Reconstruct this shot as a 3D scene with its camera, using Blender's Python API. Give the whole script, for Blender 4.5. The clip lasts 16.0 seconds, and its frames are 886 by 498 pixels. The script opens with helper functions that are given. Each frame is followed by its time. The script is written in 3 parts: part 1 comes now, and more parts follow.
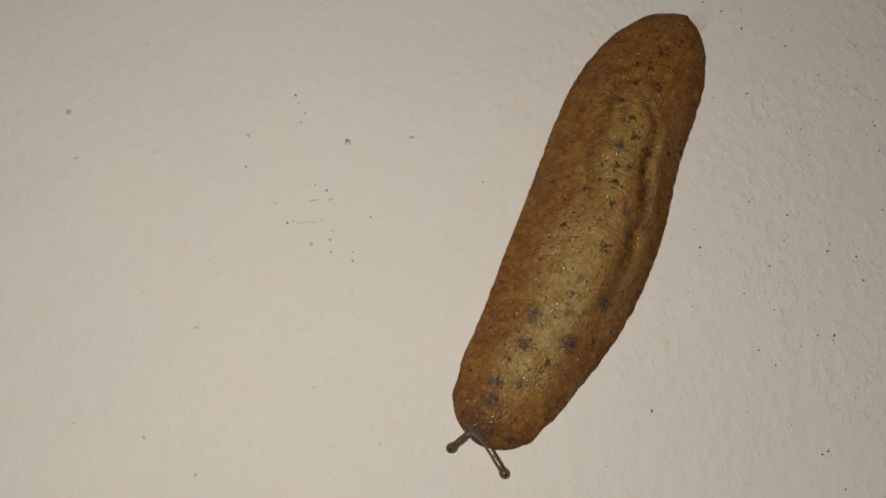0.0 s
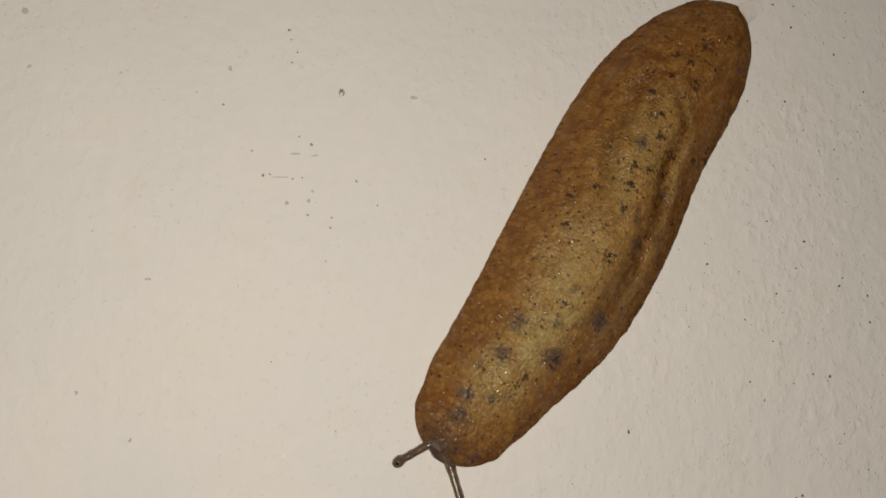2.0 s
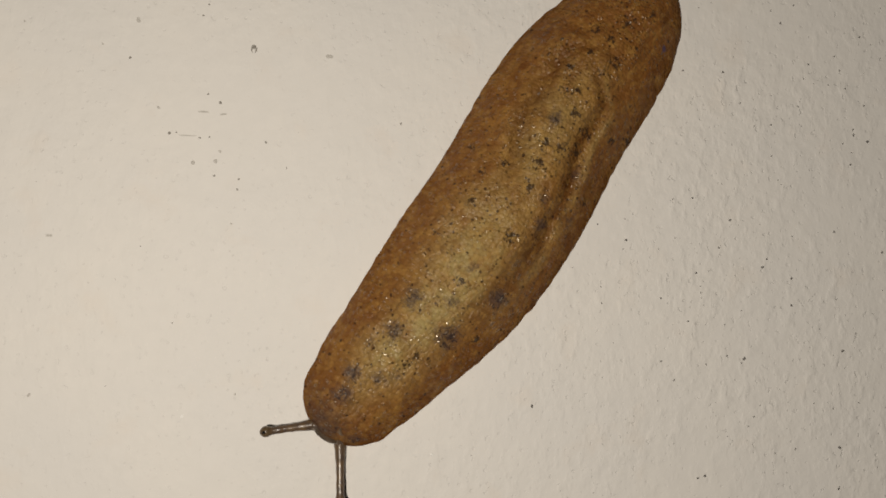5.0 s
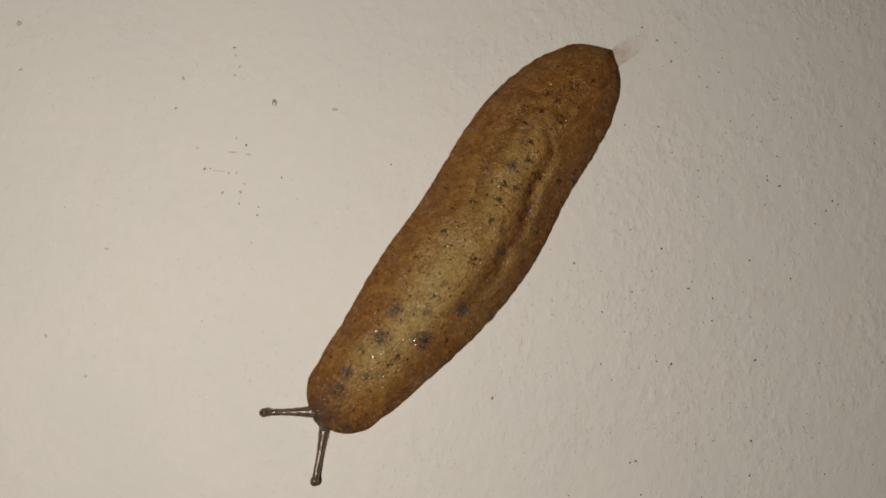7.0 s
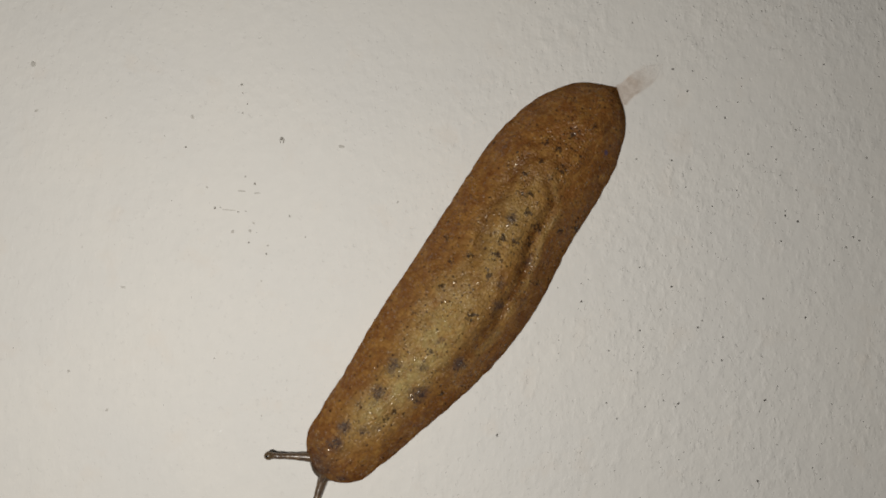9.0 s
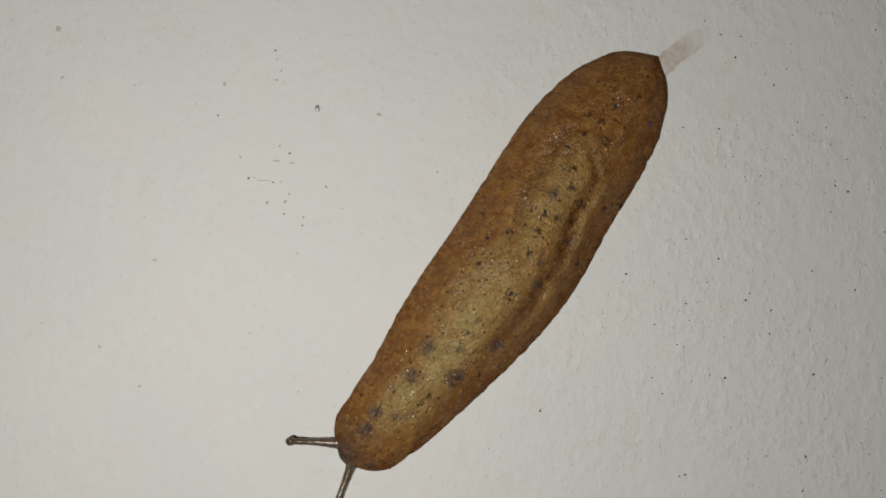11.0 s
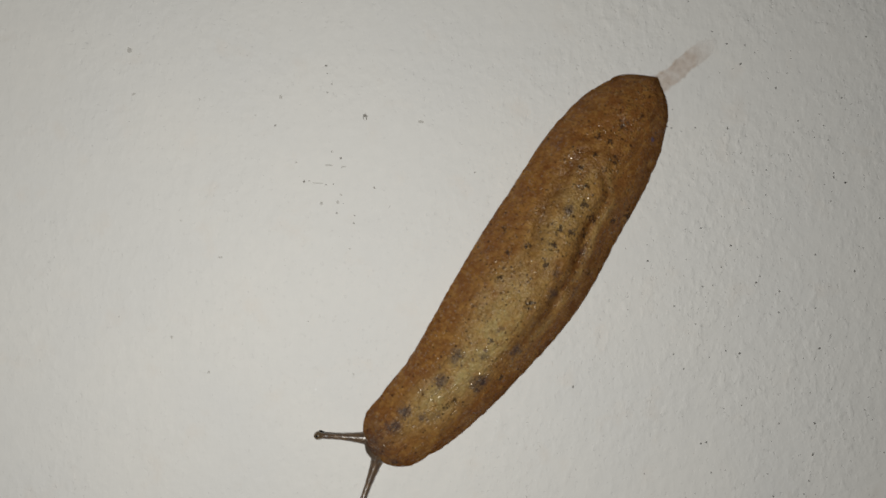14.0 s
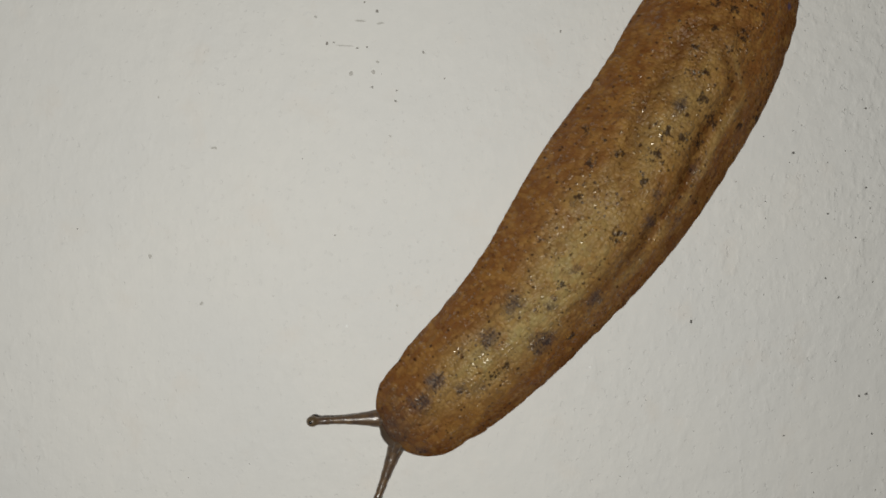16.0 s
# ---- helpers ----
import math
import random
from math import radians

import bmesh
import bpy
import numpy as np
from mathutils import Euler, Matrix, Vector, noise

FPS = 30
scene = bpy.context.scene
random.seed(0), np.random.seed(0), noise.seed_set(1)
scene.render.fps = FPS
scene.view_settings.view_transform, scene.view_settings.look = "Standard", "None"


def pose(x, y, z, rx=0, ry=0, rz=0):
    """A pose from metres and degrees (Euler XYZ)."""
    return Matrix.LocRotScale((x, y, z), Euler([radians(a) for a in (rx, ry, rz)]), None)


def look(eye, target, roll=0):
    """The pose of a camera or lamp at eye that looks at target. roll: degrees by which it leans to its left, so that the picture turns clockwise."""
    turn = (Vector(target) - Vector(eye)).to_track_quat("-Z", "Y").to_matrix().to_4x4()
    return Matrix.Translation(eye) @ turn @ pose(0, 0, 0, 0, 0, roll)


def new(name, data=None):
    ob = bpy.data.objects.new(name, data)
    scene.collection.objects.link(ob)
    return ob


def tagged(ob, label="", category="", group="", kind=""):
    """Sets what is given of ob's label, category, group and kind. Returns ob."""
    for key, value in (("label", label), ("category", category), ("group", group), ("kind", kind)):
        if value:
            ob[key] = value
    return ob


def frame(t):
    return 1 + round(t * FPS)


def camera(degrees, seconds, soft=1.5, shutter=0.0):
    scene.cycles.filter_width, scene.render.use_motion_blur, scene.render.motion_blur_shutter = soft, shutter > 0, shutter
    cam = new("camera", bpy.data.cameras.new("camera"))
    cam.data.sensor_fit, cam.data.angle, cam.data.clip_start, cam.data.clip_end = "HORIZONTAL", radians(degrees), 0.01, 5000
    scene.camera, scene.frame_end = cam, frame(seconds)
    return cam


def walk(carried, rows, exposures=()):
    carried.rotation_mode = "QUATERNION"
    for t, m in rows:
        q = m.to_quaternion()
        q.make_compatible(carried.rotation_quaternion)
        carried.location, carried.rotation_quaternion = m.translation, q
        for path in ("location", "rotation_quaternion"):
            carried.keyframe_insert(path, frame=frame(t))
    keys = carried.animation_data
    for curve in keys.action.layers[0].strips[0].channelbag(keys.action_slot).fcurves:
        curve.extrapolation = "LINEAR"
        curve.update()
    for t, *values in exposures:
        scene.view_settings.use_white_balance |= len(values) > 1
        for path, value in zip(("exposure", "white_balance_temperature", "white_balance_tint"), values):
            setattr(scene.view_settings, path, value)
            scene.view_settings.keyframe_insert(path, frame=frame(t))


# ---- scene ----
# A brown slug creeps down a white plastered wall at night, lit by a small torch held beside the camera.
MM = 0.001
UP = 1.2  # height above the floor of the wall's reference mark, in metres

cam = camera(68, 16.0, soft=1.8)

# seconds; eye in millimetres from the reference mark on the wall; turn to the left, tilt up and roll in degrees
PATH = [
    (0, 3.64, -75.77, -34.70, -4.42, 14.25, -9.47),
    (0.5, 0.05, -70.48, -31.62, -5.06, 10.43, -7.12),
    (1, -2.94, -64.96, -30.00, -5.11, 9.41, -4.47),
    (1.5, 2.54, -67.71, -30.15, -5.83, 7.39, -2.52),
    (2, 3.37, -69.68, -28.42, -5.98, 8.70, -1.85),
    (2.5, 3.43, -75.21, -24.80, -5.60, 8.24, -1.12),
    (3, 3.62, -71.86, -28.95, -5.31, 6.66, -0.47),
    (3.5, 10.66, -71.09, -22.03, -5.20, 6.26, 0.24),
    (4, 16.28, -69.61, -25.98, -4.24, 5.83, 0.56),
    (4.2, 14.59, -69.33, -26.96, -4.92, 5.66, 0.19),
    (6.3, 14.82, -72.54, -25.49, -3.01, 2.54, 1.26),
    (6.5, 15.94, -74.20, -28.97, -2.67, 4.09, 1.31),
    (7, 17.95, -85.43, -28.30, -3.35, 6.41, 1.83),
    (7.5, 22.42, -101.05, -24.17, -3.15, 4.95, 1.78),
    (8, 24.08, -96.04, -24.14, -1.80, 3.72, 1.83),
    (8.5, 22.06, -89.56, -21.65, -1.38, 2.46, 2.38),
    (8.7, 21.90, -88.23, -17.50, -0.26, 2.55, 2.19),
    (10.8, 15.49, -81.12, -18.57, -1.08, 1.58, 2.04),
    (11, 15.79, -84.03, -19.67, -0.67, 1.45, 2.08),
    (11.5, 19.21, -86.32, -24.76, -2.14, 3.45, 2.08),
    (12, 14.48, -90.89, -20.70, -2.00, 2.68, 1.97),
    (12.4, 11.25, -92.91, -17.72, -1.59, 2.17, 1.45),
    (12.5, 11.95, -93.00, -18.02, -1.25, 2.49, 1.73),
    (13, 14.34, -94.76, -17.47, -0.57, 2.46, 1.25),
    (13.5, 10.04, -97.53, -17.68, -0.70, 2.24, 0.96),
    (14, 9.81, -92.55, -22.55, -0.95, 2.42, 0.85),
    (14.5, 7.14, -94.59, -18.57, -1.18, 1.27, 0.47),
    (15, 8.58, -91.39, -17.53, -0.80, 1.84, 0.12),
    (15.3, 3.76, -83.90, -25.33, -2.31, 2.79, 0.39),
    (15.5, -0.64, -80.01, -26.52, -2.22, 2.06, 0.53),
    (15.6, -1.89, -77.59, -28.21, -2.25, 1.48, 0.76),
    (16, 2.14, -68.04, -29.45, -1.38, -0.80, 0.69),
]


def at_wall(x, z, out=0.0):
    """A place by millimetres across, up and out from the wall."""
    return Vector((x * MM, -out * MM, UP + z * MM))


def view(x, y, z, yaw, tilt, roll):
    eye = Vector((x * MM, y * MM, UP + z * MM))
    a, b = radians(yaw), radians(tilt)
    ahead = Vector((-math.sin(a) * math.cos(b), math.cos(a) * math.cos(b), math.sin(b)))
    return look(eye, eye + ahead, roll)


EXPOSURES = [
    (0.0, -0.18, 7200, 12),
    (0.5, -0.01, 7170, 12),
    (1.0, -0.10, 7150, 11),
    (1.5, -0.20, 7200, 11),
    (2.0, -0.02, 7260, 12),
    (2.5, -0.11, 7260, 12),
    (3.0, -0.06, 7260, 12),
    (4.0, 0.06, 7340, 12),
    (6.5, -0.02, 7330, 12),
    (7.0, -0.08, 7230, 12),
    (7.5, 0.09, 7000, 11),
    (8.5, 0.08, 6780, 10),
    (11.0, -0.03, 6430, 8),
    (11.5, 0.03, 6420, 8),
    (12.0, 0.02, 6400, 8),
    (13.5, -0.03, 6400, 9),
    (14.0, -0.02, 6400, 8),
    (14.5, -0.08, 6400, 8),
    (15.0, 0.06, 6400, 7),
    (16.0, -0.08, 6450, 7),
]
walk(cam, [(t, view(*row)) for t, *row in PATH], EXPOSURES)

# ---- light: a dark room and one small torch ----
world = bpy.data.worlds.new("night")
world.use_nodes = True
world.node_tree.nodes["Background"].inputs[0].default_value = (0.010, 0.012, 0.016, 1)
world.node_tree.nodes["Background"].inputs[1].default_value = 1.0
scene.world = world

torch = bpy.data.lights.new("torch", "POINT")
torch.energy = 0.434
torch.shadow_soft_size = 0.004
torch.color = (1.0, 0.97, 0.92)
torch_ob = new("torch", torch)
torch_ob.location = at_wall(-9, -30, 120)

# ---- materials ----


def material(name, colour, rough=0.6, metal=0.0):
    m = bpy.data.materials.new(name)
    m.use_nodes = True
    b = m.node_tree.nodes["Principled BSDF"]
    b.inputs["Base Color"].default_value = (*colour, 1)
    b.inputs["Roughness"].default_value = rough
    b.inputs["Metallic"].default_value = metal
    return m, m.node_tree, b


def node(tree, kind, **values):
    n = tree.nodes.new(kind)
    for key, value in values.items():
        n.inputs[key.replace("_", " ")].default_value = value
    return n


def noise_of(tree, vector, scale, detail=3.0, rough=0.55):
    n = node(tree, "ShaderNodeTexNoise", Scale=scale, Detail=detail, Roughness=rough)
    if vector is not None:
        tree.links.new(vector, n.inputs["Vector"])
    return n.outputs["Fac"]


def cells_of(tree, vector, scale):
    n = node(tree, "ShaderNodeTexVoronoi", Scale=scale)
    n.voronoi_dimensions = "2D"
    tree.links.new(vector, n.inputs["Vector"])
    return n


def ramp(tree, value, low, high, smooth=True):
    n = node(tree, "ShaderNodeMapRange", From_Min=low, From_Max=high)
    n.interpolation_type = "SMOOTHSTEP" if smooth else "LINEAR"
    tree.links.new(value, n.inputs["Value"])
    return n.outputs["Result"]


def maths(tree, how, a, b):
    n = tree.nodes.new("ShaderNodeMath")
    n.operation = how
    for i, v in enumerate((a, b)):
        if isinstance(v, (int, float)):
            n.inputs[i].default_value = v
        else:
            tree.links.new(v, n.inputs[i])
    return n.outputs[0]


def blend(tree, fac, a, b, how="MIX"):
    n = tree.nodes.new("ShaderNodeMix")
    n.data_type, n.blend_type = "RGBA", how
    for i, v in ((0, fac), (6, a), (7, b)):
        if isinstance(v, tuple):
            n.inputs[i].default_value = (*v, 1)
        elif isinstance(v, (int, float)):
            n.inputs[i].default_value = v
        else:
            tree.links.new(v, n.inputs[i])
    return n.outputs[2]


def place_of(tree, scale=(1, 1, 1), turn=0.0):
    """Object coordinates in millimetres, stretched and turned in the wall's plane."""
    co = tree.nodes.new("ShaderNodeTexCoord")
    mp = tree.nodes.new("ShaderNodeMapping")
    mp.inputs["Scale"].default_value = [1000 * s for s in scale]
    mp.inputs["Rotation"].default_value = (0, radians(turn), 0)
    tree.links.new(co.outputs["Object"], mp.inputs["Vector"])
    return mp.outputs["Vector"]


def bump(tree, bsdf, height, distance, strength=1.0, before=None):
    n = node(tree, "ShaderNodeBump", Strength=strength, Distance=distance)
    tree.links.new(height, n.inputs["Height"])
    if before is not None:
        tree.links.new(before, n.inputs["Normal"])
    tree.links.new(n.outputs["Normal"], bsdf.inputs["Normal"])
    return n.outputs["Normal"]


def make_plaster():
    m, tree, b = material("white_wall_paint", (0.78, 0.765, 0.735), 0.62)
    co = place_of(tree)
    wide = ramp(tree, noise_of(tree, co, 0.045, 4), 0.3, 0.7)
    fine = ramp(tree, noise_of(tree, co, 0.55, 4), 0.3, 0.7)
    c = blend(tree, wide, (0.800, 0.782, 0.748), (0.765, 0.755, 0.735))
    c = blend(tree, maths(tree, "MULTIPLY", fine, 0.35), c, (0.735, 0.725, 0.700))
    warm = ramp(tree, noise_of(tree, co, 0.16, 3), 0.56, 0.72)
    c = blend(tree, maths(tree, "MULTIPLY", warm, 0.35), c, (0.770, 0.715, 0.655))
    dust = ramp(tree, noise_of(tree, co, 0.9, 3, 0.7), 0.64, 0.74)
    c = blend(tree, maths(tree, "MULTIPLY", dust, 0.28), c, (0.560, 0.560, 0.560))
    tree.links.new(c, b.inputs["Base Color"])
    b.inputs["Specular IOR Level"].default_value = 0.3
    # the paint is coarser towards one side of the wall: short slanting trowel marks, bumps and pits
    across = tree.nodes.new("ShaderNodeSeparateXYZ")
    tree.links.new(co, across.inputs[0])
    coarse = ramp(tree, maths(tree, "ADD", across.outputs[0], maths(tree, "MULTIPLY", noise_of(tree, co, 0.05, 2), 24)), 22, 62)
    calm = maths(tree, "ADD", 0.40, maths(tree, "MULTIPLY", ramp(tree, noise_of(tree, co, 0.07, 3), 0.35, 0.62), 0.60))
    amount = maths(tree, "MULTIPLY", calm, maths(tree, "ADD", 0.64, maths(tree, "MULTIPLY", coarse, 0.48)))
    slant = noise_of(tree, place_of(tree, (0.90, 1, 0.50), -32), 1.0, 3, 0.5)
    pits = ramp(tree, noise_of(tree, co, 1.5, 2), 0.63, 0.72)
    h = maths(tree, "ADD", noise_of(tree, co, 0.6, 4, 0.5), maths(tree, "MULTIPLY", ramp(tree, slant, 0.48, 0.70), 0.22))
    h = maths(tree, "SUBTRACT", h, maths(tree, "MULTIPLY", pits, 0.34))
    bump(tree, b, maths(tree, "MULTIPLY", h, amount), 0.00030, 0.66)
    return m


def make_skin():
    """Wet granular skin: orange-brown rim, olive back, rusty bands with the folds' shade painted in, grey blotches and
    black flecks.
    """
    m, tree, b = material("slug_skin", (0.2, 0.1, 0.03), 0.38)
    uv = tree.nodes.new("ShaderNodeUVMap")
    uv.uv_map = "rest"
    co = uv.outputs["UV"]

    def mask(name):
        n = tree.nodes.new("ShaderNodeAttribute")
        n.attribute_name = name
        return n.outputs["Fac"]

    def streaks(along, across, detail=3.0, rough=0.6):
        mp = tree.nodes.new("ShaderNodeMapping")
        mp.inputs["Scale"].default_value = (along, across, 1)
        tree.links.new(co, mp.inputs["Vector"])
        return noise_of(tree, mp.outputs["Vector"], 1.0, detail, rough)

    def weak(value, share):
        return maths(tree, "MULTIPLY", value, share)

    def both(a, c):
        return maths(tree, "MULTIPLY", a, c)

    def uneven(scale, amount, detail=4.0, rough=0.7):
        return weak(maths(tree, "SUBTRACT", noise_of(tree, co, scale, detail, rough), 0.5), amount)

    # ground tone: orange-brown towards the foot, olive-ochre along the back, in soft patches
    patchy = maths(tree, "SUBTRACT", streaks(0.16, 0.42, 4), 0.5)
    olive = ramp(tree, maths(tree, "ADD", mask("olive"), weak(patchy, 1.1)), 0.05, 1.0)
    c = blend(tree, olive, (0.208, 0.086, 0.024), (0.292, 0.170, 0.056))
    c = blend(tree, weak(ramp(tree, streaks(0.17, 0.30, 4), 0.49, 0.66), 0.58), c, (0.160, 0.054, 0.012))
    c = blend(tree, weak(ramp(tree, noise_of(tree, co, 0.42, 4, 0.6), 0.50, 0.66), 0.42), c, (0.365, 0.188, 0.046))
    # rusty pigment along the folds, darkened to paint in the grooves' shade
    rust_shade = both(mask("rust_shade"), ramp(tree, streaks(0.30, 0.7, 4, 0.7), 0.22, 0.55))
    c = blend(tree, weak(rust_shade, 0.78), c, (0.098, 0.032, 0.007))
    pale = both(mask("pale"), ramp(tree, noise_of(tree, co, 0.38, 4, 0.65), 0.30, 0.62))
    c = blend(tree, weak(pale, 0.80), c, (0.385, 0.305, 0.125))
    # fine granules in rows, each a little lighter or darker
    pebbles = cells_of(tree, co, 2.5)
    tone = tree.nodes.new("ShaderNodeSeparateColor")
    tree.links.new(pebbles.outputs["Color"], tone.inputs[0])
    c = blend(tree, weak(ramp(tree, tone.outputs[0], 0.45, 1.0), 0.26), c, (0.480, 0.280, 0.080))
    c = blend(tree, weak(ramp(tree, tone.outputs[1], 0.45, 1.0), 0.24), c, (0.120, 0.044, 0.009))
    c = blend(tree, weak(ramp(tree, pebbles.outputs["Distance"], 0.36, 0.66), 0.15), c, (0.095, 0.036, 0.008))
    # reddish-brown freckles here and there, in drifts
    drift = ramp(tree, noise_of(tree, co, 0.20, 3, 0.6), 0.40, 0.60)
    freckles = both(ramp(tree, noise_of(tree, co, 1.25, 3, 0.65), 0.59, 0.66), drift)
    c = blend(tree, weak(freckles, 0.64), c, (0.080, 0.024, 0.007))
    # grey blotches with ragged rims, dissolving into dots
    dusk = ramp(tree, maths(tree, "ADD", weak(mask("blotch"), 0.9), uneven(0.9, 2.8, 6, 0.85)), 0.15, 0.90)
    dusk = both(dusk, ramp(tree, mask("blotch"), 0.02, 0.34))
    c = blend(tree, weak(dusk, 0.80), c, (0.072, 0.050, 0.046))
    crumbs = ramp(tree, maths(tree, "ADD", weak(mask("blotch"), 0.8), uneven(2.4, 3.0, 3, 0.7)), 0.62, 0.82)
    c = blend(tree, weak(both(crumbs, ramp(tree, mask("blotch"), 0.04, 0.30)), 0.75), c, (0.030, 0.022, 0.024))
    # black flecks: small ragged clusters, and fine dots strewn along the back
    flecks = ramp(tree, maths(tree, "ADD", weak(mask("fleck"), 0.62), uneven(2.0, 3.0, 3, 0.7)), 0.34, 0.52)
    flecks = both(flecks, ramp(tree, mask("fleck"), 0.05, 0.24))
    c = blend(tree, weak(flecks, 0.86), c, (0.034, 0.020, 0.013))
    cells = cells_of(tree, co, 1.35)
    luck = tree.nodes.new("ShaderNodeSeparateColor")
    tree.links.new(cells.outputs["Color"], luck.inputs[0])
    near = maths(tree, "SUBTRACT", maths(tree, "ADD", 0.05, weak(luck.outputs[0], 0.20)), cells.outputs["Distance"])
    near = maths(tree, "ADD", near, uneven(3.0, 0.6, 2, 0.5))
    chance = maths(tree, "ADD", maths(tree, "ADD", luck.outputs[1], uneven(0.30, 1.8, 3, 0.6)), weak(mask("dotty"), 0.34))
    dots = both(ramp(tree, near, 0.0, 0.07), ramp(tree, chance, 0.70, 0.78))
    c = blend(tree, weak(dots, 0.86), c, (0.036, 0.017, 0.010))
    dim = ramp(tree, maths(tree, "ADD", mask("head"), uneven(0.8, 1.2)), 0.05, 0.95)
    c = blend(tree, weak(both(dim, ramp(tree, mask("head"), 0.02, 0.2)), 0.80), c, (0.062, 0.040, 0.034))
    c = blend(tree, weak(ramp(tree, mask("blue"), 0.25, 0.75), 0.75), c, (0.055, 0.058, 0.140))
    tree.links.new(c, b.inputs["Base Color"])
    # relief: wrinkles, granules, and drops of slime that catch the light
    wrinkles = bump(tree, b, maths(tree, "ADD", noise_of(tree, co, 0.75, 4, 0.6), weak(streaks(0.35, 1.0, 3), 0.6)), 0.00042, 0.8)
    domes = maths(tree, "SUBTRACT", 1.0, maths(tree, "POWER", pebbles.outputs["Distance"], 1.6))
    grain = bump(tree, b, domes, 0.00018, 0.50, wrinkles)
    beads = cells_of(tree, co, 1.9)
    pick = tree.nodes.new("ShaderNodeSeparateColor")
    tree.links.new(beads.outputs["Color"], pick.inputs[0])
    wide = maths(tree, "ADD", 0.10, weak(pick.outputs[1], 0.36))
    dome = ramp(tree, maths(tree, "SUBTRACT", wide, beads.outputs["Distance"]), 0.0, 0.26)
    often = maths(tree, "ADD", pick.outputs[0], uneven(0.34, 2.2, 3, 0.6))
    bead = both(dome, ramp(tree, often, 0.36, 0.46))
    wet = bump(tree, b, bead, 0.00007, 0.9, grain)
    tree.links.new(wet, b.inputs["Coat Normal"])
    sheen = ramp(tree, noise_of(tree, co, 0.16, 3, 0.6), 0.38, 0.62)
    tree.links.new(maths(tree, "ADD", 0.03, weak(sheen, 0.09)), b.inputs["Coat Weight"])
    b.inputs["Coat Roughness"].default_value = 0.13
    b.inputs["Coat IOR"].default_value = 1.38
    tree.links.new(maths(tree, "SUBTRACT", 0.40, weak(bead, 0.15)), b.inputs["Roughness"])
    b.inputs["IOR"].default_value = 1.62
    b.inputs["Specular Tint"].default_value = (1.0, 0.92, 0.78, 1)
    rim = tree.nodes.new("ShaderNodeLayerWeight")
    rim.inputs["Blend"].default_value = 0.5
    wetness = maths(tree, "ADD", 0.06, maths(tree, "ADD", weak(sheen, 0.12), weak(bead, 1.35)))
    tree.links.new(both(ramp(tree, rim.outputs["Facing"], 0.62, 0.12), wetness), b.inputs["Specular IOR Level"])
    return m


def make_plain(name, colour, rough, scale, amount=0.25):
    """A nearly plain surface with a little unevenness; scale is per millimetre."""
    m, tree, b = material(name, colour, rough)
    f = ramp(tree, noise_of(tree, place_of(tree), scale, 4), 0.3, 0.7)
    dark = tuple(v * (1 - amount) for v in colour)
    tree.links.new(blend(tree, f, colour, dark), b.inputs["Base Color"])
    return m


def make_tentacle():
    """Smooth wet skin of the eye stalks, slate at the root and brown towards the tip."""
    m, tree, b = material("tentacle_skin", (0.085, 0.055, 0.038), 0.22)
    co = place_of(tree)
    f = ramp(tree, noise_of(tree, co, 1.6, 4), 0.3, 0.7)
    c = blend(tree, f, (0.150, 0.092, 0.046), (0.082, 0.056, 0.042))
    tree.links.new(c, b.inputs["Base Color"])
    bump(tree, b, noise_of(tree, co, 3.0, 3), 0.00010, 0.5)
    b.inputs["Roughness"].default_value = 0.27
    b.inputs["Specular IOR Level"].default_value = 0.7
    return m


def make_slime():
    """Dried film: lets most of the wall show through."""
    m, tree, b = material("dried_slime", (0.60, 0.44, 0.33), 0.5)
    f = ramp(tree, noise_of(tree, place_of(tree), 1.1, 4, 0.6), 0.28, 0.72)
    n = tree.nodes.new("ShaderNodeAttribute")
    n.attribute_name = "film"
    a = maths(tree, "MULTIPLY", maths(tree, "ADD", 0.24, maths(tree, "MULTIPLY", f, 0.26)), n.outputs["Fac"])
    tree.links.new(a, b.inputs["Alpha"])
    return m


PLASTER = make_plaster()
SKIN = make_skin()
TENTACLE = make_tentacle()
EYE, _, _ = material("slug_eye", (0.012, 0.010, 0.009), 0.12)
EYE_RIM = make_plain("eye_bulb_skin", (0.120, 0.080, 0.042), 0.35, 2.0)
HEAD_SKIN = make_plain("head_skin", (0.105, 0.070, 0.044), 0.45, 1.2, 0.45)
SLIME = make_slime()
GRIT = make_plain("grey_grit", (0.34, 0.32, 0.29), 0.85, 6.0, 0.4)
DARK_GRIT = make_plain("dark_grit", (0.17, 0.16, 0.15), 0.85, 6.0, 0.4)
SMUDGE = make_plain("pale_grey_grit", (0.63, 0.61, 0.57), 0.85, 4.0, 0.3)
BRICK_RED = make_plain("reddish_grit", (0.34, 0.13, 0.07), 0.85, 6.0, 0.3)
GLINT, _, _ = material("clear_crystal", (0.92, 0.92, 0.90), 0.08)
CREAM = make_plain("cream_room_paint", (0.66, 0.64, 0.58), 0.7, 0.004)
FLOOR = make_plain("grey_cement", (0.30, 0.29, 0.27), 0.75, 0.006)

# ---- setting ----


def mesh_object(name, verts, faces, mat, parent=None, smooth=True):
    me = bpy.data.meshes.new(name)
    me.from_pydata(verts, [], faces)
    me.materials.append(mat)
    me.polygons.foreach_set("use_smooth", [smooth] * len(me.polygons))
    me.update()
    ob = new(name, me)
    ob.parent = parent
    return ob


